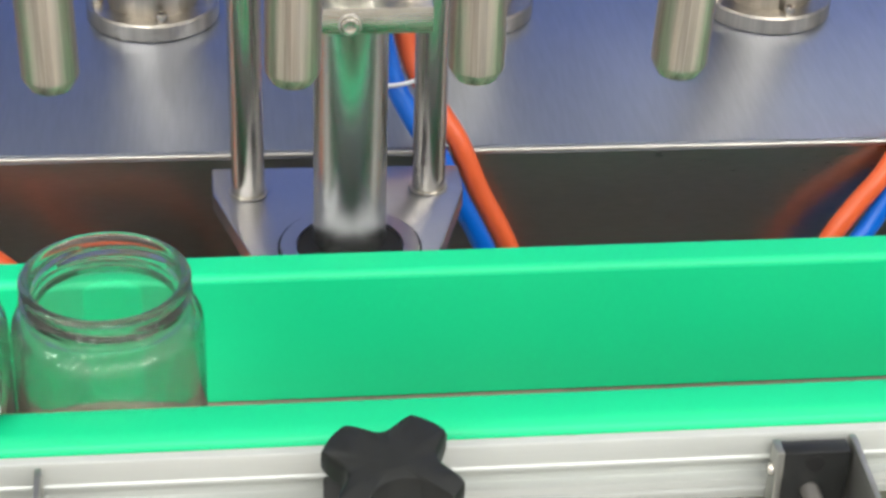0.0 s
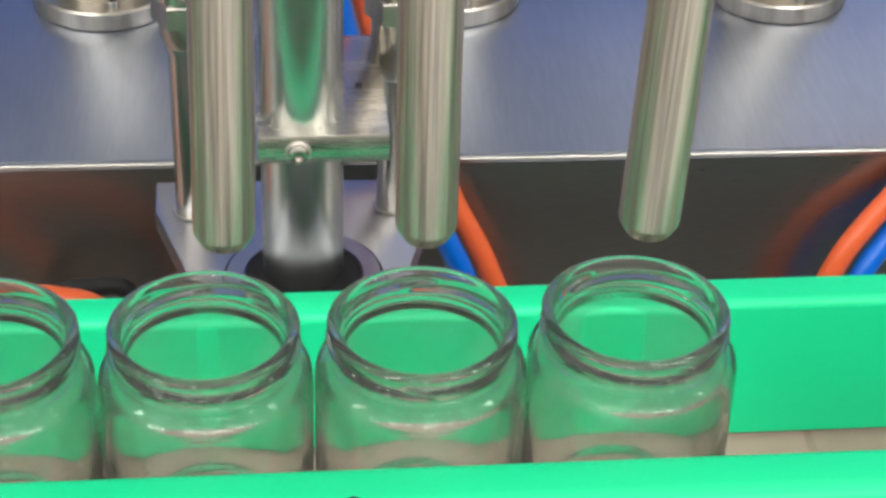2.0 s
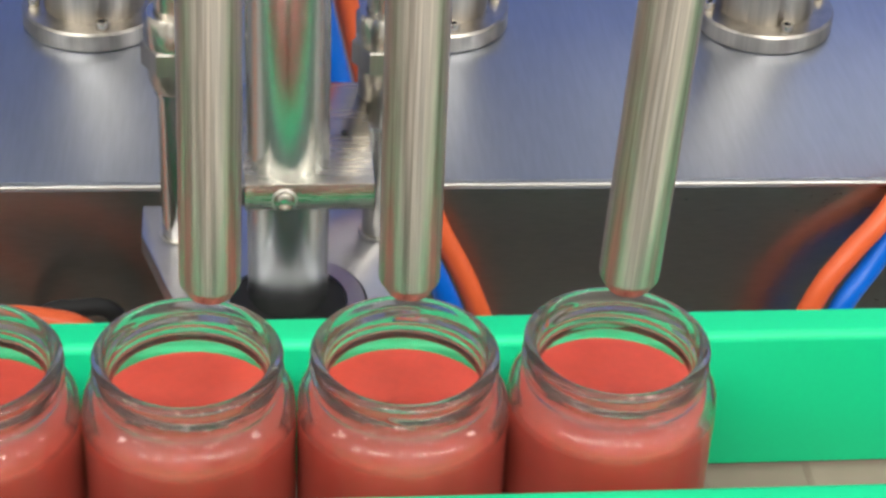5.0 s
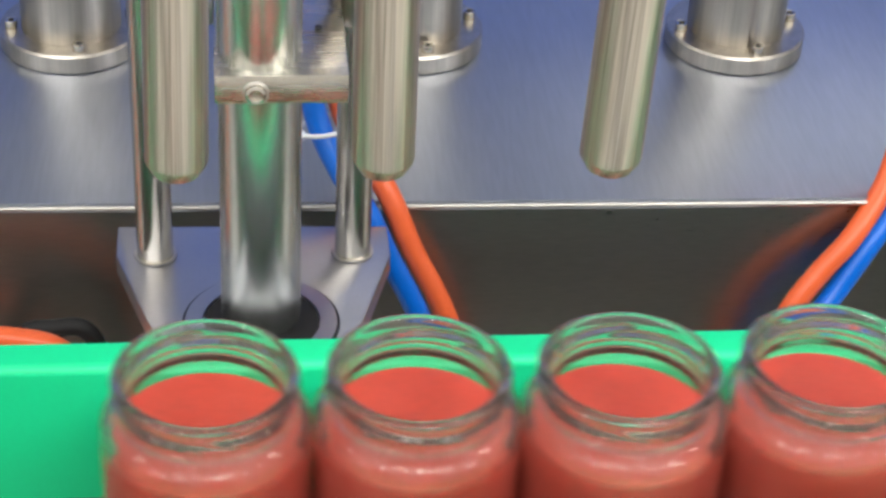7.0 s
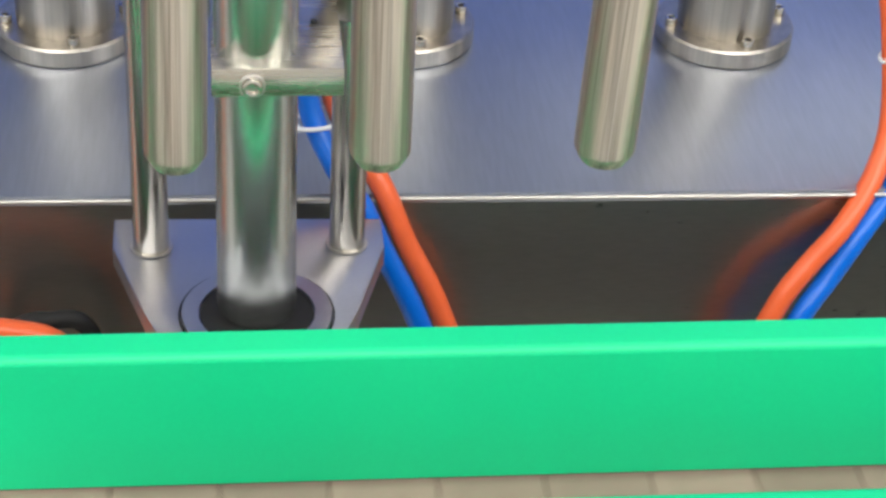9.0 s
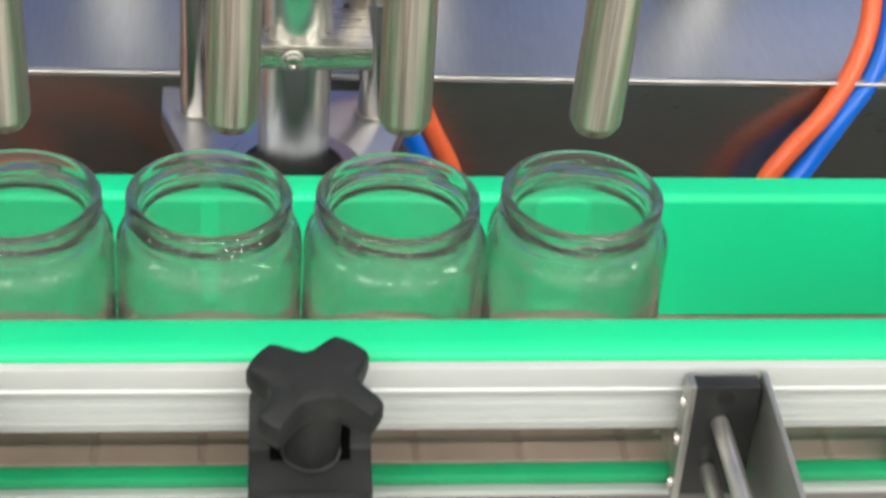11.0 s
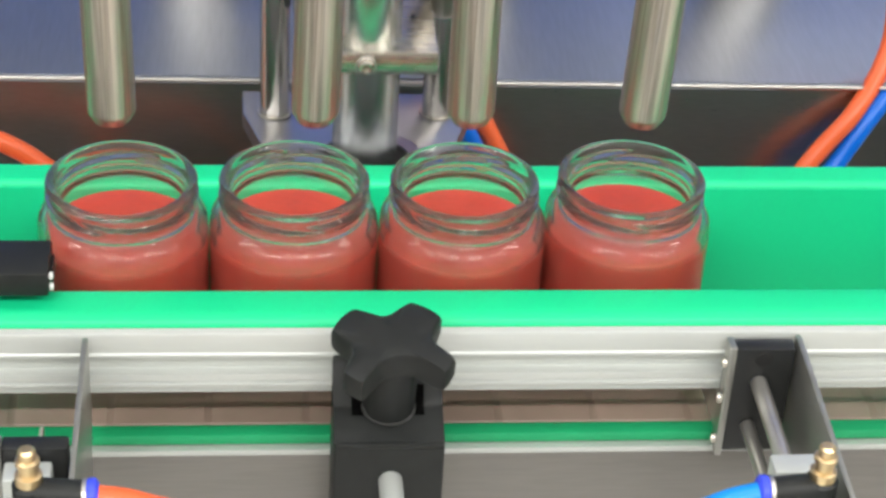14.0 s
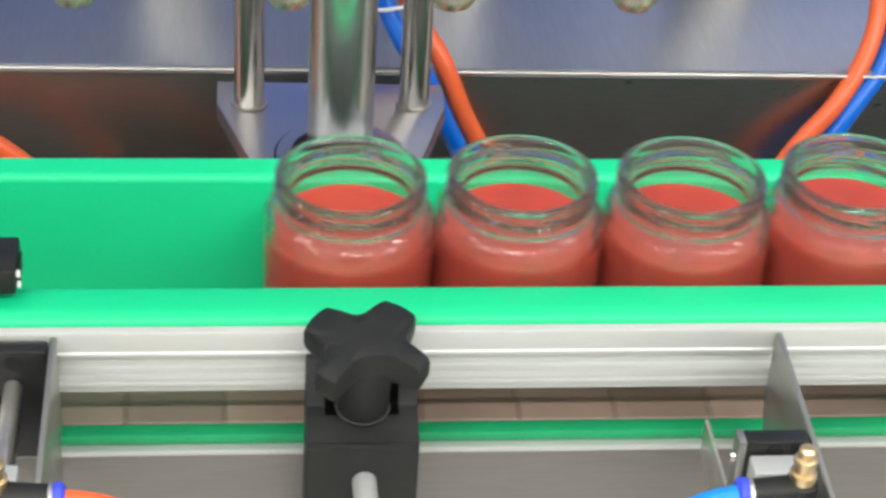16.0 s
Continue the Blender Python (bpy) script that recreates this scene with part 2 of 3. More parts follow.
# Blue wall out of view, added so that the deck mirrors blue.
setting("wall_north", box(-4.6, 4.6, 2.6, 2.7, -0.9, 2.2, 0), REFLECTED_BLUE, "unseen blue wall added for the steel deck to reflect", "wall")
setting("wall_west", box(-4.7, -4.6, -2.6, 2.6, -0.9, 2.2, 0), WALL_PAINT, "off-white painted end wall of the hall", "wall")
setting("wall_east", box(4.6, 4.7, -2.6, 2.6, -0.9, 2.2, 0), WALL_PAINT, "off-white painted end wall of the hall", "wall")

# ---------------------------------------------------------------- filling machine body
BELT_Z = -0.010
machine = thing("filling_machine", "stainless steel filling machine body with satin blue-grey deck", "machine")
part("front_panel", box(-1.1, 1.1, 0.203, 0.211, -0.896, 0.0045, 0.0005), FRONT, machine, "dark mirror-like stainless front").rotation_euler[2] = radians(-0.6)
deck = part("deck", prism([(0.2003, 0.0047), (0.2003, 0.0095), (0.80, 0.0095), (0.80, 0.0047)], "x", -1.1, 1.1, 0.0002), DECK, machine,
            "satin stainless deck with a folded front edge")
deck.rotation_euler[2] = radians(-0.6)
part("edge_trim", rod(0.0010, -1.1, 1.1, 12, 0.0002, m=Matrix.Translation((0, 0.1988, 0.0078)) @ pose(0, 0, 0, 0, 90, 0)), BRIGHT, machine,
     "bright folded edge").rotation_euler[2] = radians(-0.6)
for name, y0, y1, x0, x1 in (("side_panel", 0.225, 0.78, -1.1, -1.09), ("side_panel", 0.225, 0.78, 1.09, 1.1), ("back_panel", 0.782, 0.79, -1.1, 1.1)):
    part(name, box(x0, x1, y0, y1, -0.896, 0.004, 0.0005), PANEL, machine)


def piston_cylinder(x, y):
    """A dosing cylinder that stands on the deck, with a screwed flange."""
    c = thing("dosing_cylinder", "polished steel dosing cylinder screwed to the deck", "cylinder", "dosing cylinders on the deck", at=pose(x, y, 0.0097))
    part("flange", lathe([(0, 0), (0.0330, 0), (0.0338, 0.0008), (0.0338, 0.0085), (0.0330, 0.0095), (0, 0.0095)], 64), CYLINDER, c, "turned steel flange")
    part("tube", lathe([(0.0235, 0.0095), (0.0235, 0.17), (0.0225, 0.171), (0, 0.171)], 64), CYLINDER, c)
    part("head_cap", lathe([(0, 0.171), (0.029, 0.171), (0.029, 0.185), (0.027, 0.187), (0, 0.187)], 48), BRIGHT, c)
    for k in range(4):
        a = radians(-80 + 90 * k)
        at = Matrix.Translation((0.0282 * math.cos(a), 0.0282 * math.sin(a), 0.0095))
        screw = part("cap_screw", lathe([(0.0016, 0.0022), (0.0017, 0.0040), (0.0027, 0.0042), (0.0030, 0.0037), (0.0030, 0.0001), (0, 0.0001), (0, 0.0020)], 18, m=at), POLISHED, c, "socket cap screw")
        # Black plug in the recess, coloured for the shade inside the screw head.
        part("socket", rod(0.00155, 0.0021, 0.0032, 6, 0.0001, m=at), RUBBER, screw, "black hexagon plug for the shade inside the screw head")
    return c


for cx, cy in ((-0.1205, 0.343), (0.0415, 0.340), (0.1990, 0.337)):
    piston_cylinder(cx, cy)

# ---------------------------------------------------------------- lift base: plate, rods, post
base = thing("lift_base", "steel lift base plate with two guide rods and a post", "lift unit")
PLATE_Z = 0.0195
part("base_plate", prism([(-0.0925, 0.1690), (-0.0925, 0.148), (-0.079, 0.104), (-0.066, 0.068), (-0.010, 0.068), (0.004, 0.104), (0.0170, 0.146), (0.0170, 0.1665)],
                         "z", PLATE_Z - 0.009, PLATE_Z, 0.0008), PLATE, base, "satin steel plate with tapered front")
part("bracket_web", box(-0.066, -0.010, 0.1642, 0.2024, PLATE_Z - 0.055, PLATE_Z - 0.030, 0.001), PANEL, base)
part("mounting_bracket", box(-0.07, -0.006, 0.1200, 0.1640, PLATE_Z - 0.055, PLATE_Z - 0.0092, 0.001), PANEL, base)
for x in (-0.077, 0.0018):
    part("guide_rod", rod(0.0072, PLATE_Z - 0.004, 0.345, 40, 0.0008, m=Matrix.Translation((x, 0.1483, 0))), POLISHED, base, "polished round guide rod")
    part("rod_seat", lathe([(0.0074, PLATE_Z + 0.0004), (0.0086, PLATE_Z + 0.0004), (0.0084, PLATE_Z + 0.0010), (0.0074, PLATE_Z + 0.0010)], 40, True,
                           m=Matrix.Translation((x, 0.1483, 0))), BRIGHT, base, "thin steel ring round the rod foot")
PX, PY = -0.0358, 0.1030
part("cylinder_flange", lathe([(0.0225, PLATE_Z + 0.0003), (0.0292, PLATE_Z + 0.0003), (0.0290, PLATE_Z + 0.0018), (0.0225, PLATE_Z + 0.0018)], 56, True,
                              m=Matrix.Translation((PX, PY - 0.002, 0))), PLATE, base)
part("rod_seal", lathe([(0.0, PLATE_Z + 0.0004), (0.0222, PLATE_Z + 0.0004), (0.0220, PLATE_Z + 0.0014), (0.0, PLATE_Z + 0.0014)], 48,
                       m=Matrix.Translation((PX, PY - 0.002, 0))), RUBBER, base, "black rubber seal")
part("groove_ring", lathe([(0.0293, PLATE_Z + 0.0003), (0.0302, PLATE_Z + 0.0003), (0.0302, PLATE_Z + 0.0008), (0.0293, PLATE_Z + 0.0008)], 56, True,
                           m=Matrix.Translation((PX, PY - 0.002, 0))), RUBBER, base, "thin dark ring round the flange")
part("post", lathe([(0, PLATE_Z + 0.0015), (0.0138, PLATE_Z + 0.0015), (0.0151, PLATE_Z + 0.004), (0.0151, 0.345), (0, 0.345)], 56,
                   m=Matrix.Translation((PX, PY, 0))), CHROME, base, "thick ground steel post")

# ---------------------------------------------------------------- filling head, which rides up and down
head = thing("lifting_nozzle_bank", "four brushed steel filling nozzles on a lifting bracket", "nozzle bank")
TIP_Z = 0.1003
NOZZLE_X = (-0.1442, -0.0630, 0.0002, 0.0709)
NOZZLE_TILT = (-0.9, 1.0, -0.3, 2.0)
NOZZLE = [(0.0060, 0.0), (0.0072, 0.0), (0.0096, 0.0042), (0.0098, 0.0052), (0.0098, 0.215), (0.0060, 0.215)]
nozzles, streams = [], []
nozzle_mesh = mesh_of("nozzle", lathe(NOZZLE, 40, True), STEEL)
stream_bm = lathe([(0, 0.0), (0.0040, 0.0008), (0.0047, 0.010), (0.0048, 0.05), (0.0049, 0.106), (0, 0.106)], 24)
for v in stream_bm.verts:
    w = noise.noise(Vector((v.co.x * 120, v.co.y * 120, v.co.z * 45)))
    v.co.x *= 1 + 0.07 * w
    v.co.y *= 1 + 0.07 * w
stream_mesh = mesh_of("sauce_stream", stream_bm, SAUCE)
for x, tilt in zip(NOZZLE_X, NOZZLE_TILT):
    nz = new("nozzle", nozzle_mesh)
    nz.parent = head
    nz.matrix_basis = pose(x, 0, TIP_Z, 0, tilt, 0)
    nozzles.append(nz)
    st = new("sauce_stream", stream_mesh)
    st.parent = nz
    st["label"] = "smooth red sauce flowing from the nozzle"
    streams.append(st)
part("crossbar", box(-0.18, 0.11, -0.018, 0.018, TIP_Z + 0.2155, TIP_Z + 0.235, 0.001), BRIGHT, head)
part("arm", box(-0.062, -0.012, 0.0185, 0.172, TIP_Z + 0.2155, TIP_Z + 0.230, 0.001), BRIGHT, head)
lift = part("lift_plate", box(-0.0518, -0.0052, 0.0850, 0.1560, 0.0734, 0.0847, 0.0006), LIFT_STEEL, head, "polished clamp plate round the post")
part("clamp_bolt", lathe([(0, 0), (0.0016, 0.0001), (0.0018, 0.0012), (0.0026, 0.0014), (0.0036, 0.0010), (0.0039, 0), (0.0039, -0.006), (0, -0.006)], 28,
                         m=Matrix.Translation((-0.0375, 0.0848 - 0.0015, 0.0781)) @ pose(0, 0, 0, 90, 0, 0)), POLISHED, head, "round-headed socket bolt")
part("washer", rod(0.0047, 0, 0.001, 28, 0.0003, m=Matrix.Translation((-0.0375, 0.0849, 0.0781)) @ pose(0, 0, 0, 90, 0, 0)), BRIGHT, head)
for x in (-0.077, 0.0018):
    at = Matrix.Translation((x, 0.1483, 0))
    low = 0.0880 if x < 0 else 0.0730
    part("slide_sleeve", lathe([(0.0074, low), (0.0084, low), (0.0100, low + 0.0045), (0.0100, 0.098), (0.0074, 0.098)], 36, True, m=at), CYLINDER, head, "satin slide sleeve on the rod")
    part("wiper_ring", lathe([(0.0074, low - 0.0022), (0.0082, low - 0.0020), (0.0083, low - 0.0002), (0.0074, low - 0.0002)], 32, True, m=at), CHROME, head, "thin steel end ring")
    part("sleeve_nut", hexagon(0.0125, 0.0982, 0.1075, m=at), CYLINDER, head, "satin hexagon nut")
    part("sleeve_cap", lathe([(0.0074, 0.1077), (0.0110, 0.1077), (0.0112, 0.118), (0.0098, 0.1205), (0.0074, 0.1205)], 36, True, m=at), POLISHED, head)
part("set_screw", rod(0.0013, 0, 0.0012, 12, 0.0003, m=Matrix.Translation((-0.0145, 0.118, 0.0848))), BLACK_METAL, head)
part("sleeve_arm", box(-0.0690, -0.0520, 0.1410, 0.1555, 0.0738, 0.0843, 0.001), DECK, head)

# ---------------------------------------------------------------- conveyor
X0, X1 = -3.9, 3.9
conveyor = thing("belt_conveyor", "grey stainless conveyor frame with green wear strips", "conveyor")
part("side_panel", box(X0, X1, -0.0660, -0.0630, -0.16, -0.0170, 0.0005), PANEL, conveyor, "dull grey stainless side panel")
part("panel_edge", box(X0, X1, -0.0675, -0.0615, -0.0168, -0.0138, 0.0008), ALU, conveyor, "bright top edge of the side panel")
part("wear_strip", box(X0, X1, -0.0640, -0.0565, -0.0136, -0.0088, 0.0008), GREEN_DARK, conveyor, "green plastic wear strip")
part("side_panel", box(X0, X1, 0.0630, 0.0660, -0.16, -0.0170, 0.0005), PANEL, conveyor)
part("wear_strip", box(X0, X1, 0.0565, 0.0640, -0.0168, -0.0088, 0.0008), GREEN_DARK, conveyor)
part("bottom_tray", box(X0, X1, -0.0625, 0.0625, -0.160, -0.155, 0.0005), PANEL, conveyor)
part("slide_bed", box(X0, X1, -0.0555, 0.0555, -0.040, -0.0262, 0.0005), BLACK_METAL, conveyor)
for x in (-3.5, -1.2, 1.2, 3.5):
    for y in (-0.05, 0.05):
        part("leg", box(x - 0.02, x + 0.02, y - 0.012, y + 0.012, -0.898, -0.161, 0.002), ALU, conveyor)

belt = thing("conveyor_belt", "beige plastic slat chain that carries the jars", "conveyor belt", at=pose(-1.6, 0, 0))
SLAT_P = 0.0402
slat_mesh = mesh_of("slat", box(-SLAT_P / 2 + 0.00022, SLAT_P / 2 - 0.00022, -0.0545, 0.0545, BELT_Z - 0.0155, BELT_Z, 0.0005, segments=1), SLAT)
for k in range(96):
    s = new("slat", slat_mesh)
    s.parent = belt
    s.matrix_basis = pose((k - 47.5) * SLAT_P, 0, 0)


def guide_rail(name_label, y_in, y_out, top, foot):
    """A green guide strip with rounded edges."""
    rail = thing("guide_rail", name_label, "guide rail", "rails beside the belt")
    a, b = y_in, y_out
    s = 1 if b > a else -1
    outer = [(b - s * 0.0075, top - 0.0004), (b - s * 0.0035, top - 0.0012), (b - s * 0.001, top - 0.003), (b, top - 0.0055)]
    if s > 0:
        outer = [(b - 0.0003, top), (b, top - 0.0003)]
    inner = [(a + s * 0.0038 * (1 - math.cos(q)), top - 0.0038 * (1 - math.sin(q))) for q in [k * math.pi / 12 for k in range(7)]]
    strip = [(a, foot), *inner, *outer, (b, foot)]
    part("guide_strip", prism(strip, "x", X0, X1, 0), GREEN, rail, "bright green plastic guide strip")
    return rail


front = guide_rail("green front guide rail on a grooved aluminium profile", -0.0382, -0.0598, 0.0472, 0.0150)
profile = [(-0.0600, 0.0428), (-0.0612, 0.0436), (-0.0640, 0.0430), (-0.0645, 0.0420), (-0.0645, 0.0340), (-0.0652, 0.0334), (-0.0653, 0.0324), (-0.0640, 0.0319), (-0.0612, 0.0314), (-0.0608, 0.0308), (-0.0608, 0.0242), (-0.0634, 0.0234),
           (-0.0644, 0.0230), (-0.0646, 0.0222), (-0.0646, 0.0200), (-0.0640, 0.0196), (-0.0653, 0.0190), (-0.0653, 0.0176), (-0.0630, 0.0170), (-0.0624, 0.0128), (-0.0600, 0.0128)]
part("aluminium_profile", prism(profile, "x", X0, X1, 0), ALU, front, "grooved anodised aluminium profile")
back = guide_rail("green back guide rail along the belt", 0.0355, 0.0500, 0.0505, BELT_Z + 0.0012)
part("aluminium_profile", box(X0, X1, 0.0503, 0.0545, 0.006, 0.046, 0.0006), ALU, back)
for x in (-1.2, 1.2, -2.6, 2.6):
    part("rail_post", box(x - 0.006, x + 0.006, 0.0547, 0.0668, -0.06, 0.03, 0.001), ALU, back)
    part("rail_post", box(x - 0.006, x + 0.006, -0.0720, -0.0653, -0.06, 0.03, 0.001), ALU, front)

tagged(part("guide_block", box(0.1905, 0.42, -0.0620, -0.0500, -0.0085, 0.0065, 0.0012), GREEN), "small green plastic guide block beside the belt", "guide block")


# ---------------------------------------------------------------- knob clamp on the front rail
clamp = thing("rail_clamp", "black plastic rail clamp with a four-armed star knob", "clamp")
KX, KY, KZ = -0.0345, -0.0875, 0.0578
part("clamp_block", prism([(-0.0655, 0.034), (-0.0655, -0.052), (-0.0985, -0.052), (-0.0985, 0.0150), (-0.0800, 0.0185), (-0.0705, 0.034)], "x", -0.0565, -0.0130, 0.0012), BLACK, clamp)
part("clamp_lip", box(-0.0560, -0.0135, -0.0995, -0.0965, 0.0122, 0.0150, 0.0008), BLACK, clamp)
for x in (-0.0468, -0.0228):
    # Solid black strips on the block; the slots' shade is put into their colour.
    part("slot", prism([(-0.0850, 0.0181), (-0.0803, 0.0190), (-0.0758, 0.0264), (-0.0752, 0.0258), (-0.0797, 0.0176)], "x", x - 0.0024, x + 0.0024, 0.0001), VOID, clamp)


def star(n=128, r_out=0.0250, r_in=0.0160, height=0.0122):
    """A star knob: a four-lobed top with rounded rim, hollowed between the arms, on a round hub."""
    bm = bmesh.new()
    turn = radians(9)

    def reach(a, f=1.0):
        k = 0.5 + 0.5 * math.cos(4 * (a - turn) + math.pi)
        k = k ** 1.15
        flat = min(1.0, 1.5 * k)
        r = r_in + (r_out - r_in) * flat
        p = (a + radians(79) + math.pi) % math.tau - math.pi
        if abs(p) < 0.69:
            r = min(r, 0.0226 * math.cos(p) - math.sqrt(max(0.0, 0.0146 ** 2 - (0.0226 * math.sin(p)) ** 2)))
        return r * f

    levels = [(0.80, 0.0), (0.97, 0.0012), (1.0, 0.0035), (1.0, height - 0.003), (0.97, height - 0.0009), (0.90, height), (0.45, height + 0.0008)]
    rings = []
    for f, z in levels:
        rings.append([bm.verts.new((reach(a * math.tau / n, f) * math.cos(a * math.tau / n), reach(a * math.tau / n, f) * math.sin(a * math.tau / n), z)) for a in range(n)])
    for a, b in zip(rings, rings[1:]):
        for k in range(n):
            bm.faces.new((a[k], a[(k + 1) % n], b[(k + 1) % n], b[k]))
    bm.faces.new(rings[0][::-1])
    bm.faces.new(rings[-1])
    return bm


knob = part("star_knob", star(), BLACK, clamp, "four-armed black star knob", at=pose(KX, KY, KZ - 0.0126, 8, 0, 0))
part("hub", lathe([(0, -0.034), (0.0100, -0.034), (0.0102, -0.030), (0.0105, -0.004), (0.0108, 0.0112), (0, 0.0112)], 40, m=Matrix.Translation((0, 0.0033, 0))), BLACK, knob)
part("washer", lathe([(0.0102, -0.0268), (0.0109, -0.0266), (0.0109, -0.0262), (0.0102, -0.0260)], 40, True, m=Matrix.Translation((0, 0.0033, 0))), WASHER, knob, "thin dark grey washer")
part("rod", rod(0.0048, -0.11, 0.0, 28, 0.0006, m=Matrix.Translation((-0.0340, -0.0986, -0.0035)) @ pose(0, 0, 0, -90, 0, 0)), ALU, clamp, "grey steel rod")


# ---------------------------------------------------------------- jar stoppers: a pusher on an air cylinder, between two plates
def stopper(x, mirror, blade, tube_colour, tube_points):
    """x: middle of the pusher. mirror: -1 turns the fittings to the other side."""
    s = thing("jar_stopper", "small air cylinder stopper with steel side plates", "stopper", "stoppers on the front rail")
    m = mirror
    xr = x + 0.0133
    part("side_plate", prism([(-0.0655, 0.0425), (-0.0655, 0.0080), (-0.0800, -0.030), (-0.185, -0.030), (-0.185, 0.0375), (-0.0690, 0.0430)], "x", xr, xr + 0.0022, 0.0004), SIDE_STEEL, s, "satin grey steel side plate")
    part("cylinder_body", box(x - 0.0106, x + 0.0064, -0.205, -0.1449, -0.012, 0.0310, 0.001), ALU, s, "square aluminium air cylinder")
    part("cylinder_head", box(x - 0.0108, x + 0.0066, -0.1447, -0.1335, -0.012, 0.0370, 0.001), ALU, s, "square aluminium cylinder head")
    part("mount", box(x - 0.0120, x + 0.0130, -0.188, -0.120, -0.044, -0.0305, 0.001), BLACK_METAL, s)
    fx, fy = (x + 0.0036, -0.1545) if m > 0 else (x + 0.0003, -0.1545)
    up = 0.0131 if m > 0 else 0.0151
    fit_at = Matrix.Translation((fx, fy, up))
    part("brass_fitting", lathe([(0, 0.0298), (0.0050, 0.0298), (0.0050, 0.0335), (0.0036, 0.0340), (0.0036, 0.0375), (0.0044, 0.0382), (0.0044, 0.0400), (0.0032, 0.0405),
                                 (0.0032, 0.0440), (0.0022, 0.0450), (0, 0.0450)], 24, m=fit_at), BRASS, s, "yellow brass speed-control screw")
    part("elbow", hose([(fx, fy, 0.0250 + up), (fx - m * 0.007, fy - 0.0015, 0.0255 + up), (fx - m * 0.0205, fy - 0.0030, 0.0255 + up)], 0.0058, 18, 6), BLACK, s, "black push-in elbow")
    part("elbow_block", rod(0.0062, 0.0160, 0.0297, 24, 0.001, m=fit_at), BLACK, s)
    e = Vector((fx - m * 0.0205, fy - 0.0030, 0.0255 + up))
    part("release_ring", lathe([(0, 0), (0.0062, 0), (0.0066, 0.001), (0.0066, 0.0030), (0.0050, 0.0042), (0, 0.0042)], 28,
                               m=Matrix.Translation(e) @ pose(0, 0, 0, 0, -90 * m, 0)), BLUE_RING, s, "blue release ring")
    part("collar", lathe([(0, -0.0016), (0.0064, -0.0016), (0.0064, -0.0002), (0, -0.0002)], 28, m=Matrix.Translation(e) @ pose(0, 0, 0, 0, -90 * m, 0)), BRIGHT, s)
    part("air_tube", hose([e + Vector(p) for p in tube_points], 0.0046, 16, 8), tube_colour, s)
    push = part("pusher", box(x - 0.0120, x + 0.0122, -0.0738, -0.0660, -0.0110, 0.0412, 0.0008), BLACK_METAL, s, "black pusher plate")
    # Raised black disc drawn for a notch, dark colour in place of depth.
    part("pusher_notch", rod(0.0034, -0.0746, -0.0739, 20, 0.0002, m=Matrix.Translation((x - 0.0004, 0, 0.0366)) @ pose(0, 0, 0, 90, 0, 0) @ Matrix.Diagonal((1, 1, -1, 1))), RUBBER, push)
    part("pusher_flange", box(x - 0.0150, x - 0.0121, -0.0752, -0.0668, -0.0125, 0.0425, 0.0005), SIDE_STEEL, push, "satin steel flange of the pusher")
    part("stop_blade", box(x + blade, x + blade + 0.0016, -0.0660, -0.0240, -0.0050, 0.0118, 0.0004), BRIGHT, push, "thin steel stop blade")
    for z in (0.0330, 0.0150, -0.0060):
        part("flange_bolt", lathe([(0, 0), (0.0024, 0), (0.0024, 0.0008), (0.0017, 0.0018), (0, 0.0021)], 16, m=Matrix.Translation((x - 0.0150, -0.0715, z)) @ pose(0, 0, 0, 0, -90, 0)), POLISHED, push)
    part("piston_rod", rod(0.0035, 0, 0.066, 24, 0.0004, m=Matrix.Translation((x - 0.0012, -0.0740, 0.0250)) @ pose(0, 0, 0, 90, 0, 0)), BRIGHT, push)
    part("piston_rod", rod(0.0029, 0, 0.066, 24, 0.0004, m=Matrix.Translation((x - 0.0030, -0.0740, 0.0030)) @ pose(0, 0, 0, 90, 0, 0)), BRIGHT, push)
    return push


push_right = stopper(0.1168, 1, -0.0146, AZURE, [(0, 0, 0), (-0.02, -0.006, -0.001), (-0.05, -0.022, -0.006), (-0.08, -0.05, -0.03)])
push_left = stopper(-0.1678, -1, -0.0035, ORANGE, [(0, 0, 0), (0.02, -0.004, -0.001), (0.05, -0.015, -0.008), (0.09, -0.04, -0.05)])

# ---------------------------------------------------------------- sensor on the front rail
sensor = thing("jar_sensor", "small dark grey box sensor fixed over the front rail", "sensor")
part("housing", box(-0.235, -0.1680, -0.0515, -0.0270, 0.0520, 0.0630, 0.0012), BLACK, sensor)
part("bracket", box(-0.233, -0.205, -0.0500, -0.0400, 0.0474, 0.0518, 0.0006), BLACK_METAL, sensor)
for z in (0.0590, 0.0540):
    part("lens", rod(0.0016, 0, 0.0016, 14, 0.0003, m=Matrix.Translation((-0.1680, -0.0470, z)) @ pose(0, 0, 0, 0, 90, 0)), LED, sensor, "pale indicator lens")
part("lens_frame", box(-0.1679, -0.1668, -0.0430, -0.0330, 0.0530, 0.0600, 0.0003), BLACK_METAL, sensor)

# ---------------------------------------------------------------- air hoses over the deck edge
R_H = 0.0050


def air_hose(material, points, label, r=R_H):
    return tagged(part("air_hose", hose(points, r), material), label, "hose", "air hoses of the machine")


air_hose(BLUE, [(-0.036, 0.232, 0.30), (-0.028, 0.222, 0.14), (-0.0125, 0.2115, 0.054), (-0.0014, 0.1985, 0.0275), (0.0101, 0.186, 0.0134), (0.0198, 0.182, -0.0077),
                (0.0341, 0.176, -0.0367), (0.0488, 0.172, -0.080), (0.056, 0.170, -0.14), (0.060, 0.168, -0.30)], "blue air hose hanging over the deck edge")
